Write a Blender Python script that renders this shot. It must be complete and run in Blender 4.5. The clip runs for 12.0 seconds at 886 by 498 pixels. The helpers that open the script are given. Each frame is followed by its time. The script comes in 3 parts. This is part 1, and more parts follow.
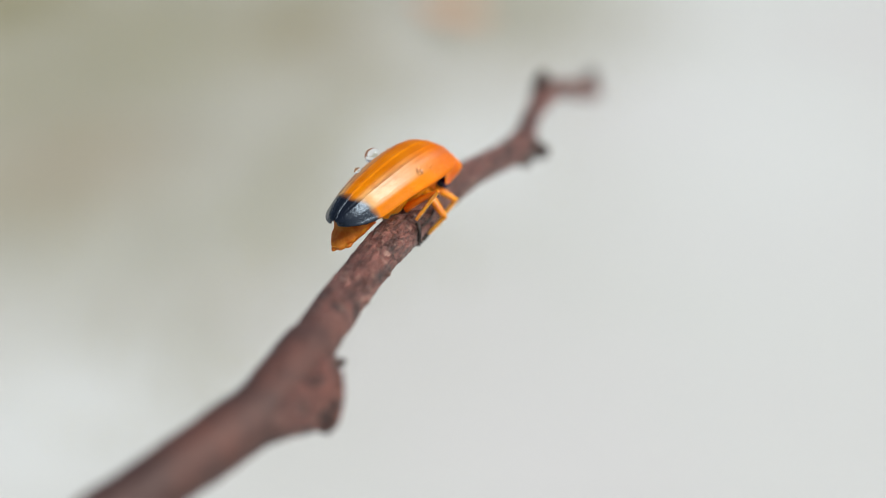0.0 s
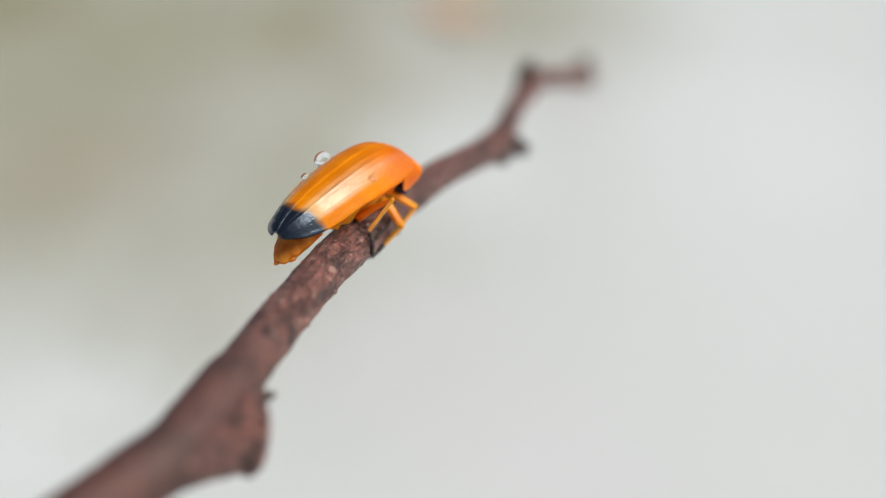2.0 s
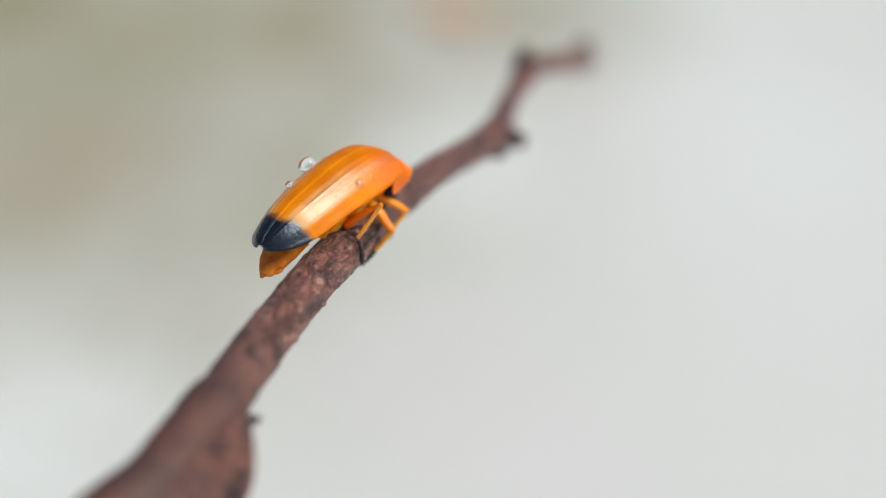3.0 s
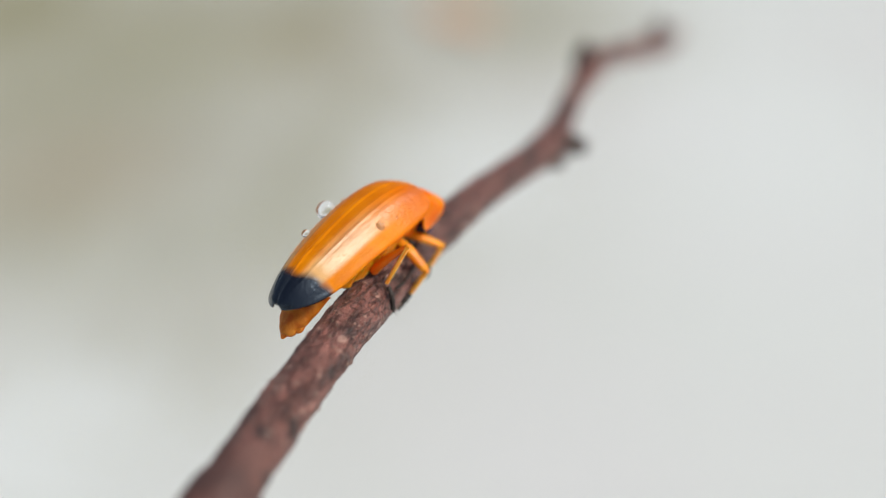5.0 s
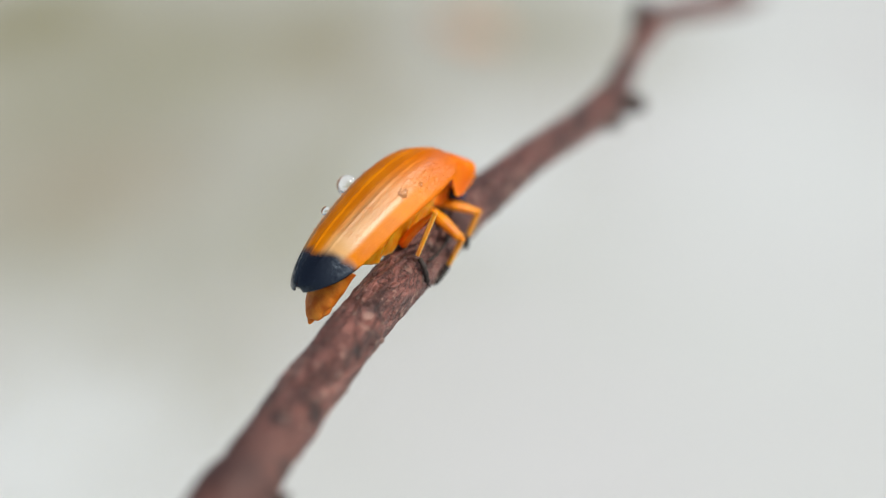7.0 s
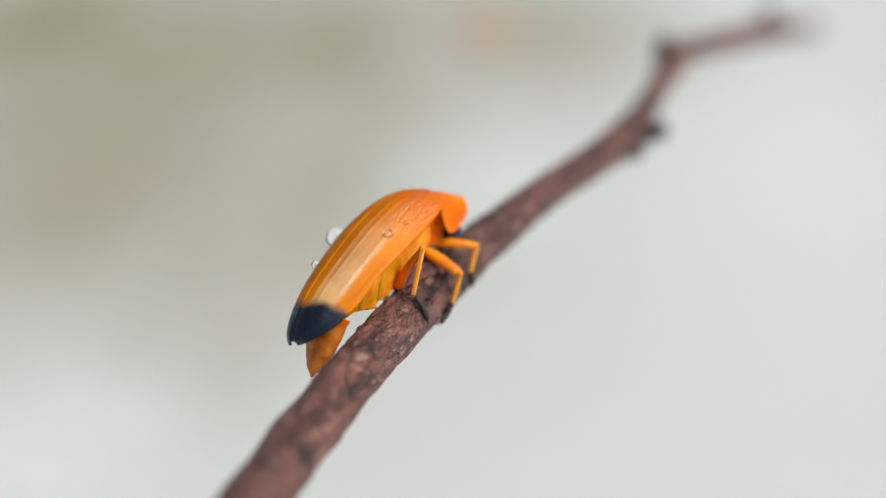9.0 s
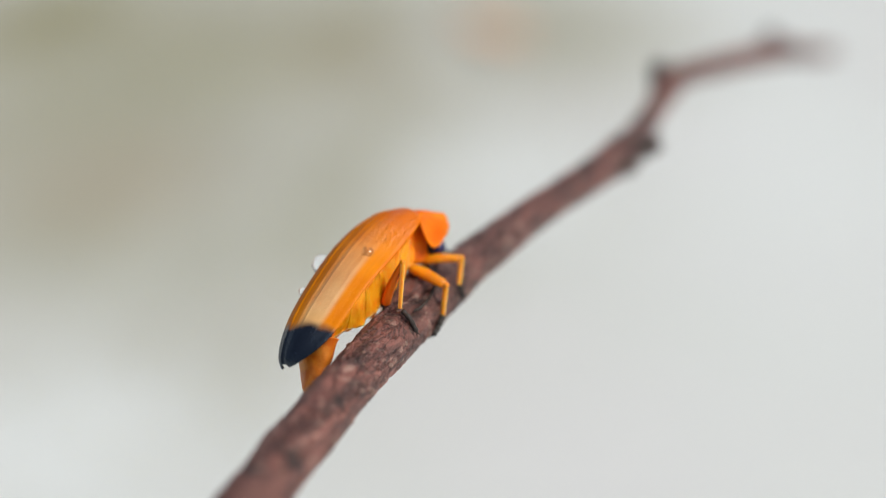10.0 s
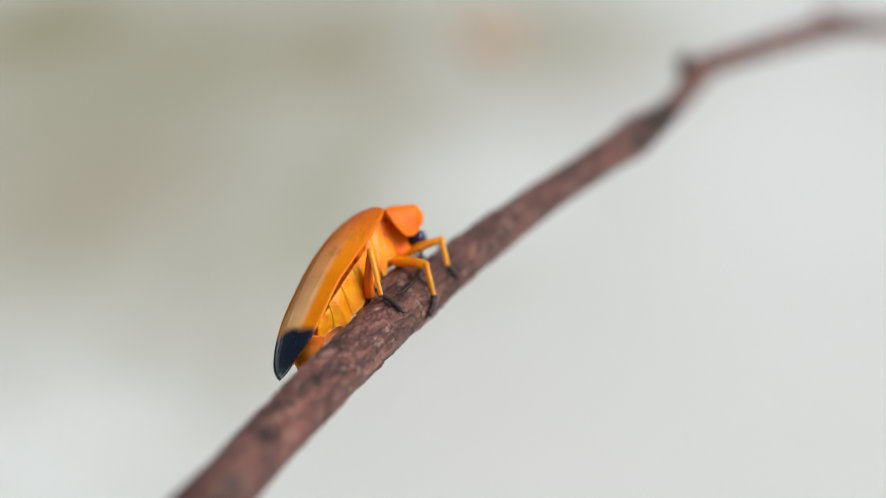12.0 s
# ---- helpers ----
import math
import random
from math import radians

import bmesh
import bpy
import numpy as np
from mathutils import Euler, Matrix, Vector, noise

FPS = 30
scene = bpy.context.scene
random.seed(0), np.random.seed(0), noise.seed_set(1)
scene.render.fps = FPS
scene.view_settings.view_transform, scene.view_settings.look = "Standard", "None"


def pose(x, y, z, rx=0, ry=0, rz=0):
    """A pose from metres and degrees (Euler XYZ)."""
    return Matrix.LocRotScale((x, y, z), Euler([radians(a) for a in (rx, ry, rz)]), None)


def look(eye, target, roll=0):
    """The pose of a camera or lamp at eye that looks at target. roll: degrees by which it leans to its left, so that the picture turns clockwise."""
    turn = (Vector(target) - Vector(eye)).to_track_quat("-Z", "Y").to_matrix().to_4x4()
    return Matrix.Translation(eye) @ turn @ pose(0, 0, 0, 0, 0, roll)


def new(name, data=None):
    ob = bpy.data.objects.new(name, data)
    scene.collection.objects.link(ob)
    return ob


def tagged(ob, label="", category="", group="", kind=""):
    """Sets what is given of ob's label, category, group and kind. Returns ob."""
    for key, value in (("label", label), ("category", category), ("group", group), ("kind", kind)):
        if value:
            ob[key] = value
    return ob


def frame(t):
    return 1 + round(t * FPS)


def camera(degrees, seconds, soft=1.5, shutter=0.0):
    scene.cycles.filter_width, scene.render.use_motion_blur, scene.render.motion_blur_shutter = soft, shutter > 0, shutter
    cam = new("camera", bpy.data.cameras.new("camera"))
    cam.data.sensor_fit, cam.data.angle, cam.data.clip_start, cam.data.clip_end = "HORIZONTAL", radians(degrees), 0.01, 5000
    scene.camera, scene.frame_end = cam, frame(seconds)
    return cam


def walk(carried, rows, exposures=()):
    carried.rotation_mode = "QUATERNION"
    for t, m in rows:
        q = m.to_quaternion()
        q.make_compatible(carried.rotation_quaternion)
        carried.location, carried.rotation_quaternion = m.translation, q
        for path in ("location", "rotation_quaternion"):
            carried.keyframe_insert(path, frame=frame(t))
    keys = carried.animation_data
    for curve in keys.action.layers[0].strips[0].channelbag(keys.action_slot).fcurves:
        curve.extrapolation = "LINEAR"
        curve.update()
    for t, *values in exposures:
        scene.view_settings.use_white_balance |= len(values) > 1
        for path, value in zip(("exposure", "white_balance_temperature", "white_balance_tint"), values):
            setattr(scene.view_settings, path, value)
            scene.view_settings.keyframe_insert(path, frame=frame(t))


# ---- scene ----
# ---------------------------------------------------------------- camera
CAMERA_ROWS = (
    (0, 65.000, 0.000),
    (1, 65.046, 0.000),
    (2, 65.092, 0.000),
    (2.5, 65.115, 0.000),
    (3.5, 65.138, 0.046),
    (5.5, 65.415, 0.346),
    (6.5, 65.691, 0.576),
    (7, 65.876, 0.806),
    (9, 65.876, 1.429),
    (9.5, 65.806, 1.728),
    (10.5, 65.968, 1.728),
    (12, 66.152, 1.521),
)
cam = camera(35, 12.0, soft=0.9)
cam.data.dof.use_dof = True
cam.data.dof.aperture_fstop = 24.0
EYE = (0.0, 0.0, 0.9)
walk(cam, [(t, pose(*EYE, tilt, 0, turn)) for t, tilt, turn in CAMERA_ROWS])

# ---------------------------------------------------------------- light: bright overcast sky
SUN_ELEVATION, SUN_TURN = 50.0, 106.0
world = bpy.data.worlds.new("overcast_sky")
scene.world = world
world.use_nodes = True
wn = world.node_tree.nodes
sky = wn.new("ShaderNodeTexSky")
sky.sky_type = "NISHITA"
sky.sun_disc = False
sky.sun_elevation, sky.sun_rotation = radians(SUN_ELEVATION), radians(SUN_TURN)
sky.dust_density, sky.air_density = 4.0, 1.0
veil = wn.new("ShaderNodeHueSaturation")
veil.inputs["Saturation"].default_value = 0.80
world.node_tree.links.new(sky.outputs["Color"], veil.inputs["Color"])
world.node_tree.links.new(veil.outputs["Color"], wn["Background"].inputs["Color"])
wn["Background"].inputs["Strength"].default_value = 0.055
sun_data = bpy.data.lights.new("sun", "SUN")
sun_data.energy, sun_data.angle, sun_data.color = 1.5, radians(30), (1.0, 0.955, 0.88)
sun = new("sun", sun_data)
a, e = radians(SUN_TURN), radians(SUN_ELEVATION)
sun_from = Vector((math.sin(a) * math.cos(e), math.cos(a) * math.cos(e), math.sin(e)))
sun.matrix_world = look(sun_from * 20, (0, 0, 0))
scene.view_settings.exposure = 0.87

# ---------------------------------------------------------------- materials
MM = 0.001


class Nodes:
    """A principled material with a few short cuts."""

    def __init__(self, name, rough=0.5, **sockets):
        self.mat = bpy.data.materials.new(name)
        self.mat.use_nodes = True
        self.n, self.l = self.mat.node_tree.nodes, self.mat.node_tree.links
        self.bsdf = self.n["Principled BSDF"]
        self.bsdf.inputs["Roughness"].default_value = rough
        for key, value in sockets.items():
            self.bsdf.inputs[key.replace("_", " ")].default_value = value
        self.co = self.n.new("ShaderNodeTexCoord").outputs["Object"]

    def put(self, socket, value):
        if hasattr(value, "is_output"):
            self.l.new(value, socket)
        else:
            socket.default_value = value

    def noise(self, scale, detail=3.0, rough=0.55, stretch=None, warp=0.0, co=None):
        co = co or self.co
        if stretch:
            m = self.n.new("ShaderNodeMapping")
            m.inputs["Scale"].default_value = stretch
            self.l.new(co, m.inputs["Vector"])
            co = m.outputs["Vector"]
        t = self.n.new("ShaderNodeTexNoise")
        self.l.new(co, t.inputs["Vector"])
        t.inputs["Scale"].default_value, t.inputs["Detail"].default_value = scale, detail
        t.inputs["Roughness"].default_value, t.inputs["Distortion"].default_value = rough, warp
        return t.outputs["Fac"]

    def ramp(self, fac, lo, hi):
        r = self.n.new("ShaderNodeMapRange")
        r.interpolation_type = "SMOOTHSTEP"
        self.l.new(fac, r.inputs["Value"])
        r.inputs["From Min"].default_value, r.inputs["From Max"].default_value = lo, hi
        return r.outputs["Result"]

    def math(self, op, a, b=0.0, c=0.0):
        m = self.n.new("ShaderNodeMath")
        m.operation = op
        for s, v in zip(m.inputs, (a, b, c)):
            self.put(s, v)
        return m.outputs[0]

    def mix(self, fac, a, b, blend="MIX"):
        m = self.n.new("ShaderNodeMix")
        m.data_type, m.blend_type = "RGBA", blend
        self.put(m.inputs[0], fac)
        for s, v in ((m.inputs[6], a), (m.inputs[7], b)):
            self.put(s, (*v, 1) if isinstance(v, tuple) else v)
        return m.outputs[2]

    def attribute(self, name):
        t = self.n.new("ShaderNodeAttribute")
        t.attribute_name = name
        return t.outputs["Fac"]

    def color(self, value):
        self.put(self.bsdf.inputs["Base Color"], (*value, 1) if isinstance(value, tuple) else value)

    def rough(self, value):
        self.put(self.bsdf.inputs["Roughness"], value)

    def bump(self, height, distance, strength=1.0):
        b = self.n.new("ShaderNodeBump")
        b.inputs["Distance"].default_value, b.inputs["Strength"].default_value = distance, strength
        self.l.new(height, b.inputs["Height"])
        if self.bsdf.inputs["Normal"].links:
            self.l.new(self.bsdf.inputs["Normal"].links[0].from_socket, b.inputs["Normal"])
        self.l.new(b.outputs["Normal"], self.bsdf.inputs["Normal"])


def bark_material(name, dark, mid, pale):
    m = Nodes(name, 0.46, Specular_IOR_Level=0.6)
    crisp = m.math("MULTIPLY_ADD", m.attribute("smooth"), -0.96, 1.0)
    broad = m.ramp(m.noise(420, 4, 0.6), 0.36, 0.66)
    fibre = m.ramp(m.noise(2600, 5, 0.65, (0.22, 1, 1), 0.6), 0.34, 0.70)
    speck = m.ramp(m.noise(2300, 2, 0.5), 0.61, 0.66)
    stain = m.ramp(m.noise(240, 3, 0.55), 0.60, 0.72)
    c = m.mix(broad, tuple(x * 1.08 for x in mid), tuple(x * 0.62 for x in mid))
    c = m.mix(m.attribute("smooth"), c, m.mix(m.ramp(m.noise(300, 4, 0.6), 0.36, 0.64), (0.118, 0.046, 0.034), (0.056, 0.025, 0.021)))
    m.rough(m.math("MULTIPLY_ADD", m.attribute("smooth"), 0.22, 0.46))
    c = m.mix(m.math("MULTIPLY", fibre, m.math("MULTIPLY", crisp, 0.84)), c, dark)
    c = m.mix(m.math("MULTIPLY", speck, m.math("MULTIPLY", crisp, 0.46)), c, pale)
    c = m.mix(m.math("MULTIPLY", stain, 0.45), c, dark)
    wrinkle = m.math("ABSOLUTE", m.math("SUBTRACT", m.noise(1500, 4, 0.6, (0.30, 1, 1), 1.2), 0.5))
    line = m.ramp(wrinkle, 0.030, 0.008)
    c = m.mix(m.math("MULTIPLY", line, m.math("MULTIPLY", crisp, 0.65)), c, dark)
    c = m.mix(m.math("MULTIPLY", m.attribute("scar"), 0.82), c, (0.018, 0.014, 0.014))
    m.color(c)
    m.bump(m.math("MULTIPLY", m.noise(2600, 5, 0.65, (0.22, 1, 1), 0.6), crisp), 0.00034, 1.0)
    m.bump(m.math("MULTIPLY", m.noise(1500, 4, 0.6), crisp), 0.00024, 0.9)
    m.bump(m.math("MULTIPLY", m.ramp(wrinkle, 0.0, 0.06), crisp), 0.00006, 1.0)
    m.bump(m.math("MULTIPLY", m.noise(6500, 4, 0.65), crisp), 0.00016, 1.0)
    return m.mat


BARK = bark_material("bark", (0.028, 0.015, 0.014), (0.345, 0.138, 0.108), (0.62, 0.40, 0.32))
BARK_RAW = bark_material("raw_bark", (0.022, 0.014, 0.012), (0.140, 0.078, 0.060), (0.32, 0.21, 0.16))
LENTICEL = bark_material("lenticel", (0.16, 0.09, 0.07), (0.46, 0.30, 0.24), (0.60, 0.44, 0.36))


def elytron_material():
    m = Nodes("elytron", 0.36)
    black = m.attribute("black")
    m.put(m.bsdf.inputs["Specular IOR Level"], m.math("MULTIPLY_ADD", black, 0.70, m.math("MULTIPLY_ADD", m.attribute("wrinkle"), 0.25, m.math("MULTIPLY_ADD", m.attribute("gloss"), 0.85, 0.06))))
    grain = m.noise(5200, 4, 0.6, (0.35, 1, 1))
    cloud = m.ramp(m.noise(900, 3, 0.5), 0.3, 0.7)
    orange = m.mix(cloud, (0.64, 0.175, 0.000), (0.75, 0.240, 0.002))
    # tan of the wing case with the sky's cream sheen painted into it
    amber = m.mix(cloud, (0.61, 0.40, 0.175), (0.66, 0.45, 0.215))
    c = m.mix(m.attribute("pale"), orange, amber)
    streak = m.ramp(m.noise(3600, 4, 0.65, (0.10, 1, 1)), 0.44, 0.66)
    c = m.mix(m.math("MULTIPLY", streak, 0.20), c, (0.46, 0.125, 0.004))
    c = m.mix(m.attribute("red"), c, (0.63, 0.100, 0.000))
    c = m.mix(black, c, (0.004, 0.005, 0.009))
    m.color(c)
    m.put(m.bsdf.inputs["Specular Tint"], m.mix(black, (1.0, 1.0, 1.0), (0.62, 0.80, 1.0)))
    m.rough(m.math("MULTIPLY_ADD", black, -0.13, m.math("MULTIPLY_ADD", grain, 0.10, 0.34)))
    m.bump(m.noise(4200, 3, 0.5, (0.10, 1, 1)), 0.000010, 0.8)
    m.bump(m.noise(9000, 2, 0.6, (0.6, 1, 1)), 0.000012, 0.9)
    m.bump(m.math("MULTIPLY", m.noise(7000, 3, 0.6), black), 0.000012, 1.0)
    m.bump(m.math("MULTIPLY", m.noise(8200, 2, 0.55, (0.7, 1, 1), 0.6), m.attribute("wrinkle")), 0.000060, 1.0)
    return m.mat


def shell_material(name, colour, other, rough=0.4, glow=0.3, bump=0.00002, spec=0.25, edge=None):
    m = Nodes(name, rough, Specular_IOR_Level=spec, Subsurface_Weight=glow, Subsurface_Scale=0.0004)
    m.bsdf.inputs["Subsurface Radius"].default_value = (1.0, 0.4, 0.1)
    c = m.mix(m.ramp(m.noise(1500, 4, 0.6), 0.35, 0.68), colour, other)
    m.color(m.mix(m.attribute("edge"), c, edge) if edge else c)
    m.rough(m.math("MULTIPLY_ADD", m.noise(3000, 3), 0.2, rough - 0.1))
    m.bump(m.noise(7000, 4, 0.6), bump, 0.7)
    return m.mat


ELYTRON = elytron_material()
PRONOTUM = shell_material("pronotum", (0.72, 0.125, 0.000), (0.71, 0.165, 0.001), 0.38, 0.3, 0.00003, 0.14, (0.84, 0.27, 0.01))
ABDOMEN = shell_material("abdomen", (0.84, 0.225, 0.002), (0.70, 0.14, 0.002), 0.38, 0.3, 0.00004, 0.15)
ABDOMEN_DARK = shell_material("abdomen_end", (0.50, 0.115, 0.006), (0.68, 0.25, 0.03), 0.36, 0.35)
MEMBRANE = shell_material("membrane", (1.0, 0.315, 0.008), (0.94, 0.195, 0.002), 0.34, 0.6, 0.00004, 0.30, (0.90, 0.62, 0.28))
LEG = shell_material("leg", (0.82, 0.32, 0.008), (0.66, 0.19, 0.005), 0.28, 0.3, 0.00004, 0.35, (0.90, 0.52, 0.12))
LEG_DARK = shell_material("thigh", (0.66, 0.15, 0.004), (0.56, 0.11, 0.004), 0.36, 0.3)
DOWN = shell_material("golden_down", (0.80, 0.30, 0.015), (0.74, 0.22, 0.004), 0.5, 0.0, 0.00002, 0.10)
TARSUS = shell_material("tarsus", (0.020, 0.016, 0.014), (0.05, 0.04, 0.035), 0.5, 0.0)
HEAD = shell_material("head", (0.008, 0.008, 0.012), (0.015, 0.014, 0.018), 0.35, 0.0)
EYE_BLACK = shell_material("compound_eye", (0.010, 0.009, 0.06), (0.020, 0.015, 0.12), 0.16, 0.0, 0.000006, 0.6)


def water_material():
    m = Nodes("water", 0.0, IOR=1.333, Transmission_Weight=1.0)
    m.color((1.0, 1.0, 1.0))
    return m.mat


WATER = water_material()

# Mossy stains on the pale paving: centre and radii in metres, strength.
STAINS = (
    (-0.74, 3.00, 0.98, 1.60, 0.70), (-1.05, 3.30, 0.50, 0.90, 0.84), (-0.36, 3.20, 0.40, 0.80, 0.72), (-0.27, 2.30, 0.22, 0.80, 0.58),
    (-0.70, 2.15, 0.36, 0.60, 0.60), (0.12, 3.35, 0.42, 0.75, 0.62), (-0.34, 1.72, 0.11, 0.40, 0.40), (-0.43, 2.02, 0.27, 0.58, 0.46),
    (-2.60, 2.40, 0.70, 1.10, 0.7), (-1.90, 5.20, 1.30, 0.90, 0.8), (0.60, 6.40, 1.40, 0.80, 0.7), (2.70, 4.60, 0.80, 0.60, 0.6), (2.40, 0.80, 0.60, 0.90, 0.6),
    (-1.80, -0.90, 0.80, 0.60, 0.7), (0.90, -1.80, 0.90, 0.50, 0.6), (3.60, -2.20, 1.10, 0.80, 0.7), (-3.60, -3.20, 1.00, 1.20, 0.7),
)
SOIL = ((-0.30, 2.98, 0.22, 0.45, 0.20), (-0.63, 2.28, 0.20, 0.30, 0.34), (-2.3, 3.6, 0.3, 0.3, 0.5), (2.1, 1.6, 0.3, 0.3, 0.5), (0.8, -2.4, 0.4, 0.3, 0.5))


# Paler patches, the first painting in a glow behind the beetle: the same.
PALE_SPOTS = ((0.06, 2.32, 0.22, 0.32, 0.70), (0.58, 2.40, 0.34, 0.60, 0.6), (-0.50, 1.42, 0.24, 0.22, 0.85), (-0.36, 2.62, 0.16, 0.26, 0.18))


def ground_material():
    m = Nodes("pale_paving", 0.75)
    warp = m.noise(2.2, 3, 0.5)

    def spots(spec):
        total = None
        for x, y, rx, ry, k in spec:
            d = m.n.new("ShaderNodeMapping")
            d.vector_type = "TEXTURE"
            d.inputs["Location"].default_value = (x, y, 0)
            d.inputs["Scale"].default_value = (rx, ry, 1)
            m.l.new(m.co, d.inputs["Vector"])
            v = m.n.new("ShaderNodeVectorMath")
            v.operation = "LENGTH"
            m.l.new(d.outputs["Vector"], v.inputs[0])
            r = m.math("ADD", v.outputs["Value"], m.math("MULTIPLY_ADD", warp, 0.6, -0.30))
            s = m.math("MULTIPLY", m.ramp(r, 1.45, 0.0), k)
            total = s if total is None else m.math("MAXIMUM", total, s)
        return total

    grain = m.noise(60, 5, 0.65)
    base = m.mix(m.ramp(m.noise(1.1, 3, 0.5), 0.35, 0.65), (0.614, 0.655, 0.640), (0.606, 0.628, 0.624))
    base = m.mix(m.math("MULTIPLY", grain, 0.25), base, (0.45, 0.45, 0.43))
    c = m.mix(spots(STAINS), base, (0.205, 0.192, 0.082))
    c = m.mix(spots(SOIL), c, (0.29, 0.225, 0.135))
    c = m.mix(spots(PALE_SPOTS), c, (0.640, 0.682, 0.674))
    m.color(c)
    m.bump(grain, 0.004, 0.5)
    return m.mat


def grass_material():
    m = Nodes("short_grass", 0.6)
    t = m.n.new("ShaderNodeNewGeometry")
    m.color(m.mix(t.outputs["Random Per Island"], (0.205, 0.20, 0.080), (0.34, 0.31, 0.16)))
    return m.mat


def leaf_material():
    m = Nodes("dry_leaf", 0.6)
    m.color(m.mix(m.noise(40, 4), (0.66, 0.42, 0.27), (0.70, 0.47, 0.32)))
    return m.mat


# ---------------------------------------------------------------- mesh helpers (millimetres)
def mesh_of(name, verts, faces, material, smooth=True, scale=MM):
    me = bpy.data.meshes.new(name)
    me.from_pydata([tuple(c * scale for c in v) for v in verts], [], faces)
    me.validate()
    me.materials.append(material)
    if smooth:
        me.shade_smooth()
    return me


def thing(name, label, category, group=""):
    return tagged(new(name), label, category, group)


def part(name, me, parent, label=""):
    ob = new(name, me)
    ob.parent = parent
    if label:
        ob["label"] = label
    return ob


def smoothstep(a, b, x):
    t = min(1.0, max(0.0, (x - a) / (b - a)))
    return t * t * (3 - 2 * t)


def spline(points, per=8):
    """A smooth run of vectors through the points."""
    p = [Vector(q) for q in points]
    out = []
    for k in range(len(p) - 1):
        a, b, c, d = p[max(k - 1, 0)], p[k], p[k + 1], p[min(k + 2, len(p) - 1)]
        for j in range(per):
            t = j / per
            out.append(0.5 * ((2 * b) + (c - a) * t + (2 * a - 5 * b + 4 * c - d) * t * t + (3 * b - a - 3 * c + d) * t ** 3))
    return out + [p[-1]]


def sweep(path, radius, segs=12, squash=1.0, closed=True, rough=None):
    """Rings round a path of vectors; radius is a function of 0..1; rough adds to it by place."""
    n = len(path)
    verts, faces = [], []
    side = None
    for k, c in enumerate(path):
        t = (path[min(k + 1, n - 1)] - path[max(k - 1, 0)]).normalized()
        if side is None:
            side = t.cross(Vector((0, 0, 1)) if abs(t.z) < 0.9 else Vector((0, 1, 0))).normalized()
        side = (side - t * side.dot(t)).normalized()
        up = t.cross(side)
        r = radius(k / (n - 1))
        for j in range(segs):
            w = 2 * math.pi * j / segs
            o = side * math.cos(w) + up * math.sin(w) * squash
            q = c + o * r
            if rough:
                q = q + o * rough(q, k / (n - 1))
            verts.append(q)
    for k in range(n - 1):
        for j in range(segs):
            a, b = k * segs + j, k * segs + (j + 1) % segs
            faces.append((a, b, b + segs, a + segs))
    if closed:
        for k, ring in ((0, list(range(segs))[::-1]), (n - 1, list(range((n - 1) * segs, n * segs)))):
            verts.append(path[k])
            faces += [(ring[j], ring[(j + 1) % segs], len(verts) - 1) for j in range(segs)]
    return verts, faces


def limb(name, points, radii, material, parent, segs=12, squash=1.0, per=7, label=""):
    """A tapering, rounded limb through the points, with a radius at each."""
    path = spline(points, per)
    r = [float(x) for x in np.interp(np.linspace(0, 1, 60), np.linspace(0, 1, len(radii)), radii)]

    def radius(t):
        end = min(1.0, math.sqrt(max(0.0, 1 - (1 - min(t, 1 - t) / 0.06) ** 2)) if min(t, 1 - t) < 0.06 else 1.0)
        return r[min(59, int(t * 59.999))] * max(end, 0.15)

    return part(name, mesh_of(name, *sweep(path, radius, segs, squash), material), parent, label)


def blob(centre, axes, rough=0.0, freq=1.0, segs=28, rings=18, cut=None, turn=(0, 0, 0)):
    """A roughened ellipsoid; cut flattens it below that height in its own space."""
    m = Euler([radians(x) for x in turn]).to_matrix()
    verts, faces = [], []
    for i in range(rings + 1):
        p = math.pi * i / rings
        for j in range(segs):
            w = 2 * math.pi * j / segs
            v = Vector((math.sin(p) * math.cos(w), math.sin(p) * math.sin(w), math.cos(p)))
            k = 1 + rough * noise.noise(v * freq + Vector(centre))
            q = Vector((v.x * axes[0] * k, v.y * axes[1] * k, v.z * axes[2] * k))
            if cut is not None and q.z < cut:
                q.z = cut
            verts.append(Vector(centre) + m @ q)
    for i in range(rings):
        for j in range(segs):
            a, b = i * segs + j, i * segs + (j + 1) % segs
            if i == 0:
                faces.append((a, a + segs, b + segs))
            elif i == rings - 1:
                faces.append((a, a + segs, b))
            else:
                faces.append((a, a + segs, b + segs, b))
    return verts, faces


def knobby(path, r, knots):
    """A thin jointed limb: a tube that swells at each joint."""
    return sweep(path, lambda t: r * (0.72 + 0.42 * abs(math.sin(math.pi * knots * t)) ** 0.7) * (1 if t < 0.94 else 0.6), 10)


def join(*pieces):
    verts, faces = [], []
    for v, f in pieces:
        k = len(verts)
        verts += v
        faces += [tuple(i + k for i in face) for face in f]
    return verts, faces


# ---------------------------------------------------------------- ground
def build_ground():
    # one sheet to the horizon, finer near the place
    ticks = (-3000, -600, -120, -30, -8, -3, -1, 0, 1, 2, 3, 4, 8, 30, 120, 600, 3000)
    verts = [(x, y, 0.0) for y in ticks for x in ticks]
    n = len(ticks)
    faces = [(j * n + i, j * n + i + 1, (j + 1) * n + i + 1, (j + 1) * n + i) for j in range(n - 1) for i in range(n - 1)]
    ob = new("ground", mesh_of("ground", verts, faces, ground_material(), False, 1.0))
    tagged(ob, "pale grey paving with soft olive moss stains", "ground", kind="structure")


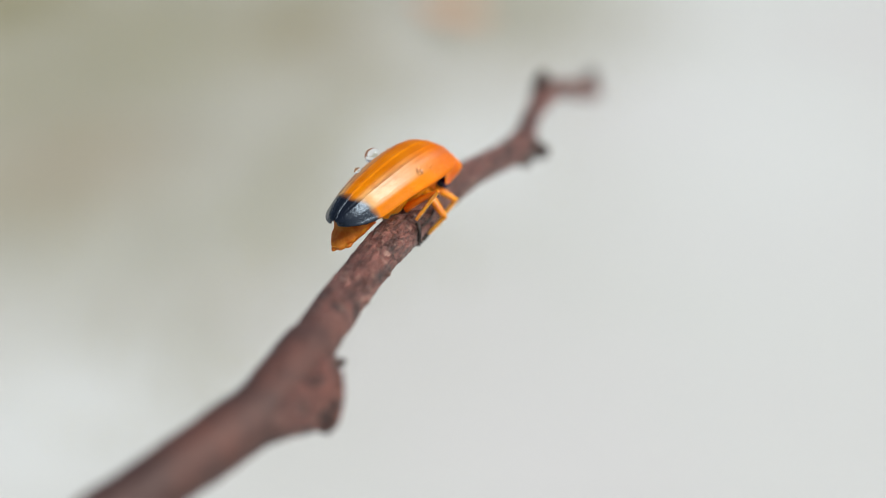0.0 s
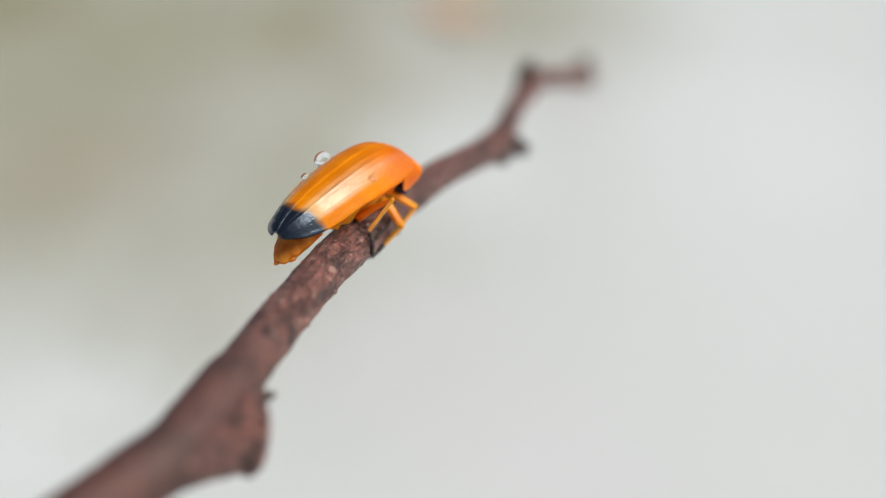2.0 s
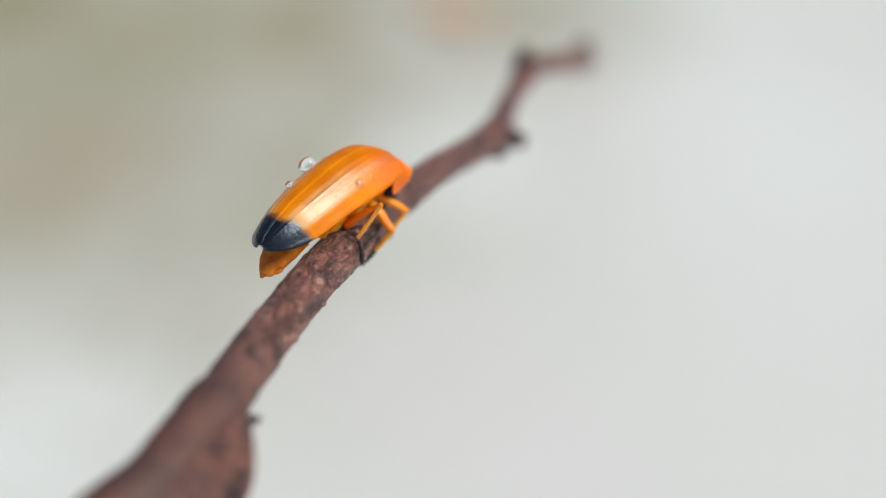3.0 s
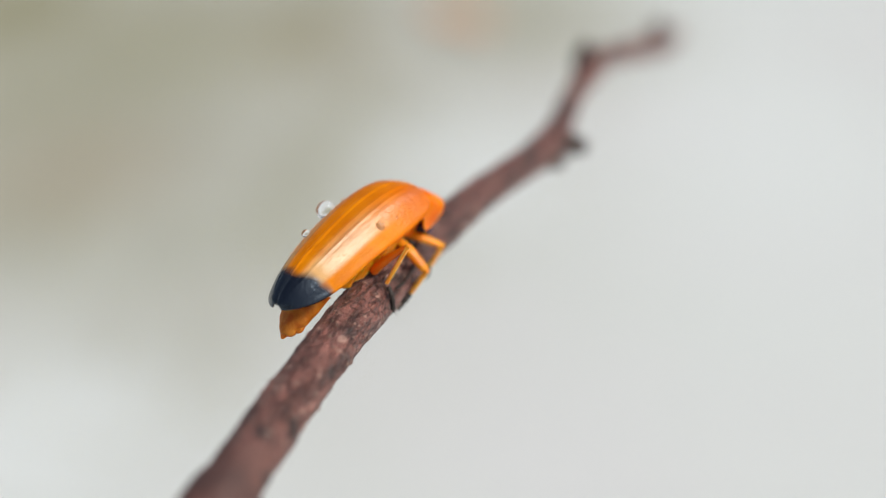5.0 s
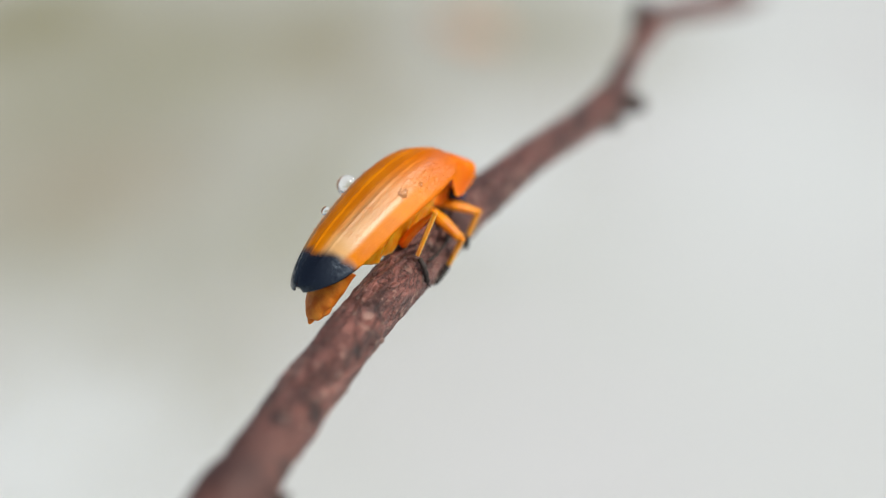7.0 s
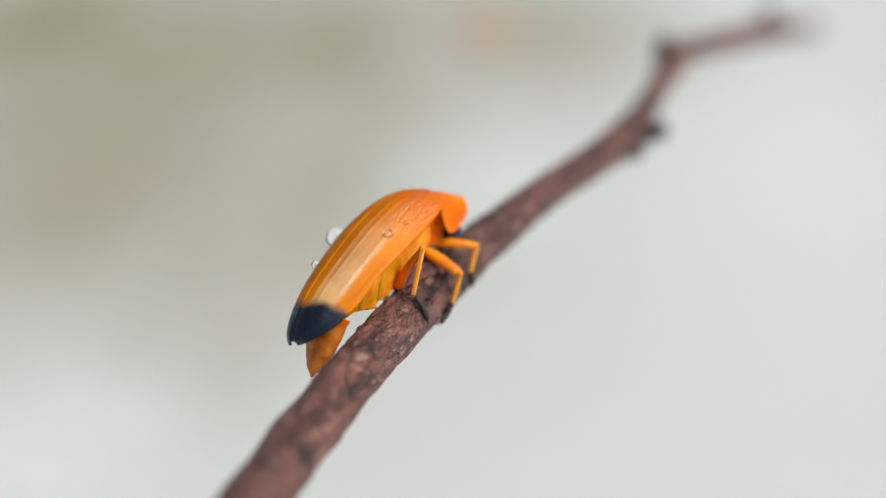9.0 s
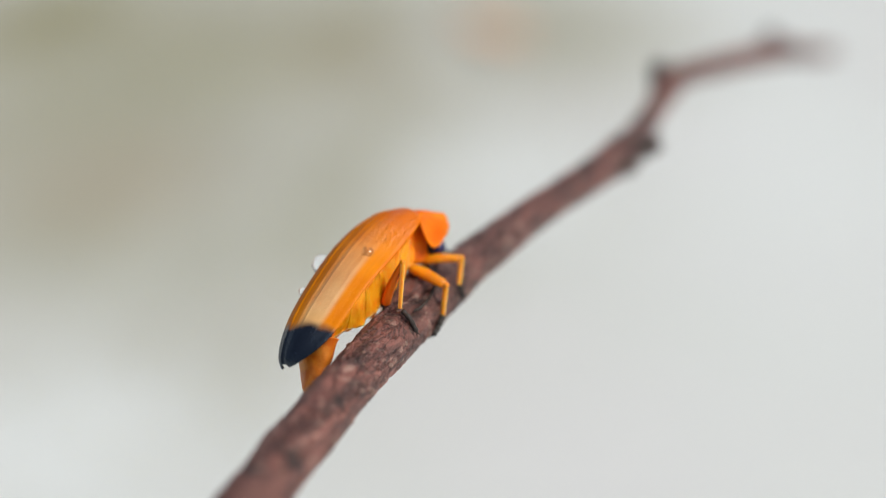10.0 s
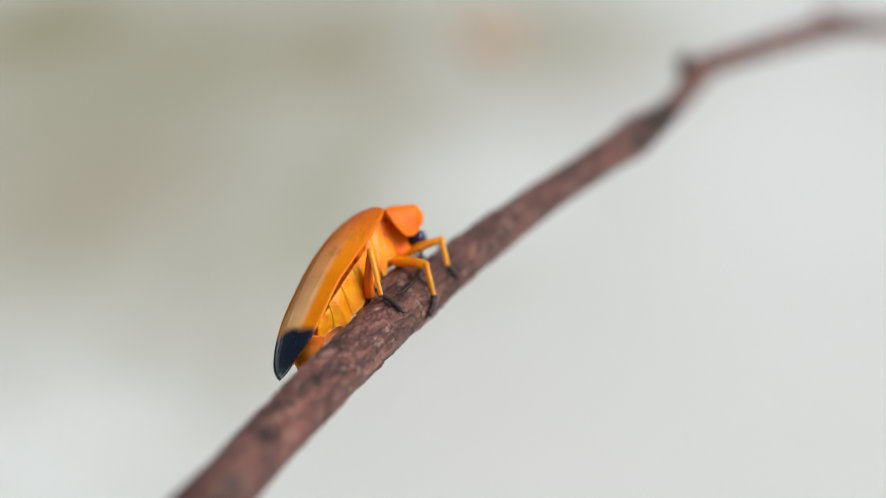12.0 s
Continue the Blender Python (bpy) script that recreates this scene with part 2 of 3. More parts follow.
def build_grass():
    # sparse short blades growing in the mossy stains
    rnd, verts, faces = random.Random(21), [], []
    for x, y, rx, ry, k in STAINS:
        for _ in range(int(900 * rx * ry * k) + 40):
            r, w = 1.1 * math.sqrt(rnd.random()), rnd.uniform(0, 2 * math.pi)
            px, py = x + rx * r * math.cos(w), y + ry * r * math.sin(w)
            lean, h, half = rnd.uniform(0, 2 * math.pi), rnd.uniform(0.012, 0.035), rnd.uniform(0.0012, 0.0024)
            cx, cy = math.cos(lean), math.sin(lean)
            i = len(verts)
            for t, wide in ((0.0, 1.0), (0.55, 0.8), (1.0, 0.05)):
                bend = h * 0.7 * t * t
                for side in (-1, 1):
                    verts.append((px + cx * bend - cy * half * wide * side, py + cy * bend + cx * half * wide * side, h * t * (1 - 0.25 * t)))
            faces += [(i, i + 1, i + 3, i + 2), (i + 2, i + 3, i + 5, i + 4)]
    ob = new("grass", mesh_of("grass", verts, faces, grass_material(), True, 1.0))
    tagged(ob, "sparse short olive grass growing in mossy paving stains", "grass", kind="stuff")


def build_leaf():
    # a curled, dry, peach-coloured leaf lying on the paving
    verts, faces, n = [], [], 16
    for i in range(n + 1):
        u = i / n
        w = 0.075 * math.sin(math.pi * u) ** 0.8 * (1.1 - 0.5 * u)
        for j in range(9):
            v = j / 4 - 1
            z = 0.004 + 0.012 * v * v * math.sin(math.pi * u) + 0.03 * (u - 0.5) ** 2 + 0.006 * noise.noise(Vector((u * 5, v * 3, 0)))
            verts.append((w * v, (u - 0.5) * 0.26, z))
    for i in range(n):
        for j in range(8):
            a = i * 9 + j
            faces.append((a, a + 1, a + 10, a + 9))
    leaf = thing("fallen_leaf", "dry curled peach-orange leaf lying on pale paving", "leaf")
    leaf.matrix_world = pose(0.02, 3.26, 0.0, 0, 0, 35)
    mat = leaf_material()
    blade = part("leaf_blade", mesh_of("leaf_blade", verts, faces, mat, True, 1.0), leaf)
    solid = blade.modifiers.new("thick", "SOLIDIFY")
    solid.thickness = 0.0012
    path = spline([(0, 0.12, 0.010), (0.004, 0.15, 0.012), (0.012, 0.185, 0.006)], 5)
    part("leaf_stalk", mesh_of("leaf_stalk", *sweep(path, lambda t: 0.0022 - 0.0006 * t, 8), mat, True, 1.0), leaf)


# ---------------------------------------------------------------- twig
# centre line in the twig's own space: place and radius, in millimetres
STEM = (
    (-27.0, 5.95, -3.2, 1.02), (-21.3, 3.28, -2.40, 0.98), (-15.8, 0.52, -1.44, 1.06),
    (-13.8, -0.05, -1.06, 1.14), (-12.2, -0.14, -0.72, 1.05), (-10.5, -0.18, -0.48, 0.88), (-8.9, -0.12, -0.34, 0.84),
    (-6.3, -0.06, -0.17, 0.83), (-0.8, 0.0, 0.0, 0.86), (2.0, -0.01, 0.0, 0.87),
    (5.0, -0.02, -0.06, 0.81), (11.0, -0.13, -0.46, 0.71), (14.1, -0.25, -0.77, 0.68),
    (17.3, -0.40, -1.14, 0.72), (20.0, -0.48, -1.43, 0.83), (22.0, -0.42, -1.52, 0.78), (25.0, 0.0, -1.52, 0.60), (29.0, 0.50, -1.42, 0.56),
    (32.9, 0.44, -1.14, 0.70), (37.0, 0.75, -1.6, 0.62), (52.3, 1.25, -5.0, 0.78), (60.0, 2.7, -6.6, 0.62), (74.0, 5.3, -9.5, 0.60),
)
# dark scars in the bark: place in the twig's space and size
SCARS = ((-3.24, -0.79, 0.29, 0.30), (-9.5, 0.25, 0.80, 0.42), (-9.4, -0.75, 0.35, 0.45), (-8.3, -0.9, -0.3, 0.35), (-10.6, -0.8, -0.7, 0.5), (-5.2, -0.8, -0.1, 0.25), (1.2, -0.8, 0.4, 0.3))


def bark_relief(q, t):
    ridge = noise.noise(Vector((q.x * 0.55, q.y * 2.6, q.z * 2.6)))
    fine = noise.noise(Vector((q.x * 1.7 + 9, q.y * 6.0, q.z * 6.0)))
    lump = noise.noise(Vector((q.x * 0.28, q.y * 0.6, q.z * 0.6)))
    pit = noise.noise(Vector((q.x * 3.1, q.y * 3.4 + 4, q.z * 3.4)))
    crack = abs(noise.noise(Vector((q.x * 0.8 + 3, q.y * 2.9, q.z * 2.9))))
    tiny = noise.noise(Vector((q.x * 5.0, q.y * 9.0 + 2, q.z * 9.0)))
    calm = 1 - 0.65 * smoothstep(6, 12, q.x) - 0.40 * smoothstep(-8.5, -12, q.x)
    return calm * (0.070 * ridge) + 0.018 * tiny * calm + 0.045 * fine * calm + 0.06 * lump * calm - 0.07 * max(0.0, pit - 0.25) - 0.05 * max(0.0, 0.10 - crack) / 0.10


def build_twig():
    twig = thing("twig", "thin reddish-brown bark-covered twig with knots and buds", "twig")
    line = spline([s[:3] for s in STEM], 50)
    rad = [s[3] for s in STEM]
    k = len(rad) - 1

    def radius(t):
        u = t * k
        i = min(k - 1, int(u))
        w = u - i
        w = w * w * (3 - 2 * w)
        return rad[i] * (1 - w) + rad[i + 1] * w

    verts, faces = sweep(line, radius, 84, 1.0, True, bark_relief)
    stem = mesh_of("stem", verts, faces, BARK)
    scars = [(Vector(c[:3]), c[3]) for c in SCARS]
    dark = []
    for v in verts:
        d = min((v - c).length / r for c, r in scars)
        dark.append(smoothstep(1.2, 0.3, d + 0.5 * noise.noise(v * 2.2) + 0.35 * noise.noise(v * 6)))
    stem.attributes.new("scar", "FLOAT", "POINT").data.foreach_set("value", dark)
    stem.attributes.new("smooth", "FLOAT", "POINT").data.foreach_set("value", [smoothstep(-7.6, -11.6, v.x) for v in verts])
    part("stem", stem, twig)

    def rough_lump(q, t):
        k = smoothstep(0.35, 0.75, t)
        return k * (0.16 * noise.noise(q * 1.1) + 0.17 * noise.noise(q * 2.4) + 0.11 * noise.noise(q * 5.5)) + 0.05 * noise.noise(q * 0.8)

    # broken-off side shoot with a craggy blunt end, flaring out of the stem
    stub = spline([(-18.5, 1.55, -1.92), (-16.6, 0.60, -1.62), (-15.2, -0.15, -1.48), (-13.9, -0.85, -1.52), (-13.25, -1.40, -1.64), (-12.98, -1.85, -1.76)], 16)

    def stub_radius(t):
        r = 0.62 + 0.43 * smoothstep(0.0, 0.75, t)
        return r if t < 0.80 else r * max(0.10, (1 - ((t - 0.80) / 0.20) ** 3.5) ** 0.5 if t < 1 else 0.10)

    shoot = sweep(stub, stub_radius, 60, 1.0, True, rough_lump)
    collar = blob((-12.75, -1.00, -1.15), (0.85, 0.70, 0.80), 0.22, 2.2, 36, 24)
    stub_verts, stub_faces = join(shoot, collar)
    stub_mesh = mesh_of("branch_stub", stub_verts, stub_faces, BARK)
    tip_way = [smoothstep(-0.35, -1.25, v[1]) for v in stub_verts]
    stub_mesh.attributes.new("smooth", "FLOAT", "POINT").data.foreach_set("value", [1 - 0.55 * k for k in tip_way])
    stub_mesh.attributes.new("scar", "FLOAT", "POINT").data.foreach_set("value", [k * smoothstep(-0.05, 0.35, noise.noise(Vector(v) * 2.6) + 0.5 * noise.noise(Vector(v) * 6)) for k, v in zip(tip_way, stub_verts)])
    part("branch_stub", stub_mesh, twig, "craggy broken side-shoot stub")
    thorn = spline([(-12.2, -0.9, -0.9), (-11.7, -1.25, -1.0), (-11.35, -1.5, -1.06)], 6)
    part("spur", mesh_of("spur", *sweep(thorn, lambda t: 0.30 * (1 - t) ** 0.8 + 0.03, 16, 1.0, True, lambda q, t: 0.06 * noise.noise(q * 4)), BARK_RAW), twig)
    # flaking bark raised on the upper side
    hump = blob((2.05, -0.12, 0.74), (1.75, 0.66, 0.50), 0.30, 2.6, 64, 40)
    hump = ([v + Vector((0, 0.4, 1)) * (0.05 * noise.noise(Vector((v.x * 1.6, v.y * 5, v.z * 5))) + 0.03 * noise.noise(v * 7)) for v in hump[0]], hump[1])
    part("flaking_bark", mesh_of("flaking_bark", *hump, BARK), twig, "raised flaking bark")
    # buds along the far end
    for path, r in (
        ([(20.6, -0.5, -1.3), (21.4, -1.1, -1.8), (22.1, -1.75, -2.3)], 0.78),
        ([(18.6, -0.5, -1.2), (19.3, -0.9, -1.8), (19.9, -1.1, -2.25)], 0.62),
        ([(32.4, 0.6, -0.9), (33.2, 0.7, -0.3), (33.9, 0.8, 0.1)], 0.75),
        ([(51.4, 1.2, -4.8), (52.4, 1.2, -4.1), (53.2, 1.2, -3.7)], 0.80),
    ):
        q = spline(path, 8)
        part("bud", mesh_of("bud", *sweep(q, lambda t, r=r: r * (1 - 0.55 * t) if t < 0.8 else r * 0.56 * max(0.2, math.sqrt(max(0.0, 1 - ((t - 0.8) / 0.2) ** 2))), 24, 1.0, True, lambda q, t: 0.10 * noise.noise(q * 2.2)), BARK_RAW), twig)

    # raised lenticels: the larger ones singly, the specks together
    rnd = random.Random(4)
    pieces = []
    for _ in range(560):
        x = rnd.uniform(-9.5, 9)
        w = rnd.uniform(0, 2 * math.pi)
        j = min(range(len(line)), key=lambda q: abs(line[q].x - x))
        out = Vector((0, math.cos(w), math.sin(w)))
        r = radius(j / (len(line) - 1))
        c = line[j] + out * (r + bark_relief(line[j] + out * r, 0) - 0.005)
        large = rnd.random() > 0.84
        s = rnd.uniform(0.055, 0.095) if large else rnd.uniform(0.018, 0.050)
        bump = blob(c, (s * rnd.uniform(0.9, 1.7), s, s * 0.62), 0.5, 2.0, 9, 6, None, (math.degrees(w) - 90, 0, rnd.uniform(-30, 30)))
        if large:
            part("lenticel", mesh_of("lenticel", *bump, LENTICEL), twig)
        else:
            pieces.append(bump)
    part("bark_speckle", mesh_of("bark_speckle", *join(*pieces), LENTICEL), twig, "small pale corky dots")["kind"] = "stuff"
    return twig


# ---------------------------------------------------------------- beetle (body space: x forward, y to its left, z up)
BODY = Matrix(((0.935, 0.305, -0.181, -0.04), (-0.331, 0.933, -0.141, 0.33), (0.126, 0.192, 0.973, 1.87), (0, 0, 0, 1)))
BODY_INV = BODY.inverted()


def place_mm(m):
    m = m.copy()
    m.translation = m.translation * MM
    return m


def from_twig(p):
    """A point of the twig's space, in the body's space."""
    return BODY_INV @ Vector(p)


def tip_round(u):
    """How far the wing case has opened from its rounded tip at u (0 at the tip, 1 at the shoulder)."""
    return math.sqrt(max(0.0, 1 - (1 - min(1.0, u / 0.30)) ** 2.2))


WIDTH = ((0, 1.18), (0.2, 1.24), (0.4, 1.45), (0.6, 1.57), (0.8, 1.55), (1.0, 1.46))
CROWN = ((0, 0.76), (0.2, 1.02), (0.4, 1.27), (0.6, 1.45), (0.78, 1.42), (0.9, 1.22), (1.0, 0.94))
TABLE = {}
for table_name, keys in (("width", WIDTH), ("crown", CROWN)):
    raw = np.interp(np.linspace(-0.2, 1.2, 281), [k[0] for k in keys], [k[1] for k in keys])
    TABLE[table_name] = np.convolve(raw, np.hanning(41) / np.hanning(41).sum(), "same")[40:241]


def table(name, u):
    return float(np.interp(u, np.linspace(0, 1, 201), TABLE[name]))


def elytron_point(u, v, s):
    """The wing case's surface: v runs from the seam (0) to the outer edge (1); s is 1 for its left, -1 for its right."""
    front = max(0.0, (u - 0.88) / 0.12)
    w = table("width", u) * tip_round(u) * (1 - 0.15 * front ** 2.5)
    inner = 0.012 + 0.07 * max(0.0, 1 - u / 0.07) ** 2
    y = inner + v * max(0.0, w - inner)
    x = -3.62 + 7.30 * u - 0.36 * front * v ** 2
    low = 0.08 - 0.16 * math.sin(math.pi * u) + 0.40 * u ** 3 + 0.36 * smoothstep(0.10, 0.50, u) * smoothstep(1.0, 0.45, u)
    crown = low + (table("crown", u) - low) * tip_round(u) ** 0.85
    z = low + (crown - low) * (1 - v ** 2.7)
    # faint ribs, a rim at the edge, a raised seam
    fade = math.sin(math.pi * min(1, u * 1.02)) ** 0.5 if 0 < u < 0.98 else 0.0
    for c, h in ((0.30, 0.022), (0.46, 0.030), (0.74, 0.014)):
        z += h * fade * math.exp(-((v - c) / 0.028) ** 2)
    z += 0.040 * math.exp(-(v / 0.035) ** 2)
    y += 0.030 * math.exp(-((v - 0.97) / 0.035) ** 2) * min(1.0, u / 0.1)
    z -= 0.20 * front ** 2 * (1 - v ** 1.5)
    return Vector((x, s * y, z))


def build_elytron(s, parent):
    nu, nv = 130, 44
    verts, faces, uv = [], [], []
    for i in range(nu + 1):
        u = 0.5 - 0.5 * math.cos(math.pi * i / nu)
        u = 0.004 + 0.996 * (0.5 * u + 0.5 * i / nu)
        for j in range(nv + 1):
            v = j / nv
            verts.append(elytron_point(u, v, s))
            uv.append((u, v))
    for i in range(nu):
        for j in range(nv):
            a = i * (nv + 1) + j
            q = (a, a + 1, a + nv + 2, a + nv + 1)
            faces.append(q[::-1] if s > 0 else q)
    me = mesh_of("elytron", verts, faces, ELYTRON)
    for name, fn in (
        ("black", lambda u, v, p: smoothstep(0.026, -0.026, u - 0.156 - 0.055 * v ** 2 - 0.016 * noise.noise(p * 2.5))),
        # pale: where that painted sheen lies, strongest towards the rear
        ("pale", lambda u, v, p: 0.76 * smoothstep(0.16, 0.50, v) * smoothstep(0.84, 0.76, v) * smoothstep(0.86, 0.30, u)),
        ("gloss", lambda u, v, p: smoothstep(0.20, 0.28, u) * smoothstep(0.30, 0.50, v) * (1 - 0.90 * smoothstep(0.76, 0.83, v)) * (1 - 0.93 * smoothstep(0.45, 0.75, u) * (1 - min(1.0, math.exp(-((v - 0.60) / 0.09) ** 2) + 0.7 * math.exp(-((v - 0.87) / 0.06) ** 2))))),
        ("wrinkle", lambda u, v, p: smoothstep(0.55, 0.80, u) * smoothstep(0.42, 0.62, v) * smoothstep(1.0, 0.93, v)),
        ("red", lambda u, v, p: max(0.60 * smoothstep(0.55, 0.95, u) * smoothstep(0.05, 0.5, v), 0.6 * smoothstep(0.955, 0.985, v) * smoothstep(0.35, 0.6, u))),
    ):
        attr = me.attributes.new(name, "FLOAT", "POINT")
        attr.data.foreach_set("value", [fn(a, b, p) for (a, b), p in zip(uv, verts)])
    ob = part("elytron", me, parent, "satin orange wing case with a black tip")
    solid = ob.modifiers.new("thick", "SOLIDIFY")
    solid.thickness, solid.offset = 0.07 * MM, -1
    # short fine down, lying back over the wing case
    rnd, hv, hf = random.Random(11 + s), [], []
    for _ in range(3600):
        u, v = rnd.uniform(0.26, 0.985), rnd.uniform(0.02, 0.99) ** 0.8
        p = elytron_point(u, v, s)
        a, b = elytron_point(u + 0.01, v, s) - p, elytron_point(u, v + 0.01, s) - p
        n = a.cross(b).normalized()
        n = n if n.z > 0 else -n
        side = Vector((0, 0.004, 0)) if abs(n.y) < 0.9 else Vector((0, 0, 0.004))
        tip = p + n * rnd.uniform(0.03, 0.06) + Vector((-rnd.uniform(0.05, 0.10), rnd.uniform(-0.02, 0.02), 0))
        k = len(hv)
        hv += [p - side, p + side, tip]
        hf.append((k, k + 1, k + 2))
    part("fine_hairs", mesh_of("fine_hairs", hv, hf, DOWN), ob, "short golden down")["kind"] = "stuff"
    return ob


# the hood from back to front: its middle line, its shoulder and its lower side edge
HOOD_MIDDLE = ((3.62, 0.0, 0.66), (4.06, 0.0, 0.42), (4.46, 0.0, 0.04), (4.84, 0.0, -0.34), (4.94, 0.0, -0.68))
HOOD_SHOULDER = ((3.60, 0.80, 0.42), (3.97, 0.86, 0.18), (4.26, 0.86, -0.14), (4.52, 0.86, -0.44), (4.46, 0.70, -0.80))
HOOD_EDGE = ((3.44, 0.84, 0.06), (3.24, 0.88, -0.34), (3.22, 0.84, -0.76), (3.66, 0.74, -0.96), (4.28, 0.64, -0.90))


def along(keys, u):
    """A smooth curve through points, at u in 0..1."""
    run = spline(keys, 10)
    x = u * (len(run) - 1)
    i = min(len(run) - 2, int(x))
    return run[i].lerp(run[i + 1], x - i)


def build_pronotum(parent):
    """A hood that bends down over the head, hollow on its sides, with a raised rim; its underside is tucked in."""
    nu, nv = 40, 56
    core = Vector((3.35, 0, -0.45))
    verts, faces, pale = [], [], []
    for i in range(nu + 1):
        u = i / nu
        mid, shoulder, edge = along(HOOD_MIDDLE, u), along(HOOD_SHOULDER, u), along(HOOD_EDGE, u)
        mirror = Vector((shoulder.x, -shoulder.y, shoulder.z))
        for j in range(2 * nv):
            top = j < nv
            v = 1 - 2 * j / nv if top else -1 + 2 * (j - nv) / nv
            p = along([edge, shoulder, mid, mirror, Vector((edge.x, -edge.y, edge.z))], 0.5 - 0.5 * v)
            out = (p - core).normalized()
            inside = math.sin(math.pi * u) ** 0.6
            if top:
                p -= out * 0.07 * inside * math.exp(-((abs(v) - 0.74) / 0.16) ** 2)
                p += out * (0.04 * math.exp(-((abs(v) - 0.97) / 0.04) ** 2) + 0.04 * math.exp(-((u - 0.95) / 0.04) ** 2) + 0.03 * math.exp(-((u - 0.04) / 0.04) ** 2))
            else:
                p -= out * 0.30 * (1 - abs(v)) ** 0.5
            p += out * 0.018 * noise.noise(Vector((u * 3, v * 3, 5.0 if top else 9.0)))
            verts.append(p)
            pale.append(max(math.exp(-((abs(v) - 0.98) / 0.04) ** 2), smoothstep(0.90, 0.97, u), 0.7 * math.exp(-((abs(v) - 0.50) / 0.05) ** 2)) * 0.55 if top else 0.0)
    m = 2 * nv
    for i in range(nu):
        for j in range(m):
            a, b = i * m + j, i * m + (j + 1) % m
            faces.append((a, b, b + m, a + m))
    for row, flip in ((0, False), (nu, True)):
        k = len(verts)
        verts.append(sum((verts[row * m + j] for j in range(m)), Vector()) / m)
        pale.append(0.0)
        for j in range(m):
            q = (k, row * m + (j + 1) % m, row * m + j)
            faces.append(q[::-1] if flip else q)
    me = mesh_of("pronotum", verts, faces, PRONOTUM)
    me.attributes.new("edge", "FLOAT", "POINT").data.foreach_set("value", pale)
    part("pronotum", me, parent, "bright orange hooded neck shield with a raised rim")


def thorax_point(u, h, s):
    """The thorax's side: u runs forward, h down from the wing case (0) to the breast (1)."""
    z = 0.42 - 1.36 * h
    x = 0.62 + 1.82 * u + 0.92 * (z + 0.30)
    y = (0.98 - 0.26 * u) * (1 - 0.52 * h ** 1.6)
    return Vector((x, s * y, z))


def build_thorax(parent):
    """A smooth breast that slopes back and down, with two raised, pale-edged plates on each side."""
    nu, nh, verts, faces = 40, 26, [], []
    ring = [(h / nh, -1) for h in range(nh + 1)] + [(1 - h / nh, 1) for h in range(nh + 1)]
    for i in range(nu + 1):
        u = i / nu
        end = math.sqrt(max(0.0, 1 - abs(2 * u - 1) ** 6))
        for h, s in ring:
            p = thorax_point(u, h, s)
            keel = 1 - 0.55 * smoothstep(0.82, 1.0, h)
            p.y *= (0.45 + 0.55 * end) * keel
            p.z = -0.30 + (p.z + 0.30) * (0.80 + 0.20 * end)
            p += Vector((0, s, 0)) * (0.03 * abs(math.sin(u * 9.0 + h * 1.2)) ** 0.7 + 0.03 * noise.noise(Vector((u * 4, h * 2, 3 + s))))
            verts.append(p)
    m = len(ring)
    for i in range(nu):
        for j in range(m):
            a, b = i * m + j, i * m + (j + 1) % m
            faces.append((a, b, b + m, a + m))
    faces.append(tuple(range(m - 1, -1, -1)))
    faces.append(tuple(range(nu * m, nu * m + m)))
    part("thorax", mesh_of("thorax", verts, faces, ABDOMEN), parent, "soft amber-orange sloping thorax")
    for s in (-1, 1):
        for u0, u1, h1 in ((0.36, 0.66, 0.98), (0.66, 1.02, 0.94)):
            n, verts, faces, pale = 14, [], [], []
            for i in range(n + 1):
                for j in range(n + 1):
                    a, b = i / n, j / n
                    squeeze = 1 - 0.45 * smoothstep(0.70, 1.0, b)
                    p = thorax_point(u0 + (u1 - u0) * (0.5 + (a - 0.5) * squeeze), h1 * b * (1 - 0.05 * (2 * a - 1) ** 2), s)
                    p.y += s * (0.05 + 0.075 * math.sin(math.pi * a) * math.sin(math.pi * min(1.0, 0.25 + 0.75 * b)) + 0.025 * noise.noise(Vector((a * 4, b * 3, u0 * 9 + s))))
                    verts.append(p)
                    pale.append(0.85 * max(smoothstep(0.90, 1.0, a), smoothstep(0.92, 1.0, b)))
            for i in range(n):
                for j in range(n):
                    k = i * (n + 1) + j
                    q = (k, k + n + 1, k + n + 2, k + 1)
                    faces.append(q if s < 0 else q[::-1])
            me = mesh_of("breast_plate", verts, faces, MEMBRANE)
            me.attributes.new("edge", "FLOAT", "POINT").data.foreach_set("value", pale)
            ob = part("breast_plate", me, parent, "yellow breast plate with a pale edge")
            solid = ob.modifiers.new("thick", "SOLIDIFY")
            solid.thickness, solid.offset = 0.05 * MM, -1
    # the narrower middle of the breast, and the fore part below the hood
    part("mid_breast", mesh_of("mid_breast", *blob((2.62, 0, -0.32), (0.50, 0.52, 0.62), 0.06, 2.2, 32, 22, None, (0, 32, 0)), MEMBRANE), parent)
    flank = sweep(spline([(3.66, 0, 0.20), (3.44, 0, -0.30), (3.16, 0, -0.80), (3.00, 0, -1.10)], 10), lambda t: (0.86 - 0.40 * t ** 1.2) * (1 if t < 0.85 else math.sqrt(max(0.03, 1 - ((t - 0.85) / 0.15) ** 2))), 40, 0.56, True, lambda q, t: 0.05 * noise.noise(q * 1.8) - 0.05 * math.exp(-((t - 0.62) / 0.08) ** 2))
    part("fore_breast", mesh_of("fore_breast", *flank, PRONOTUM), parent, "orange flank below the neck shield")


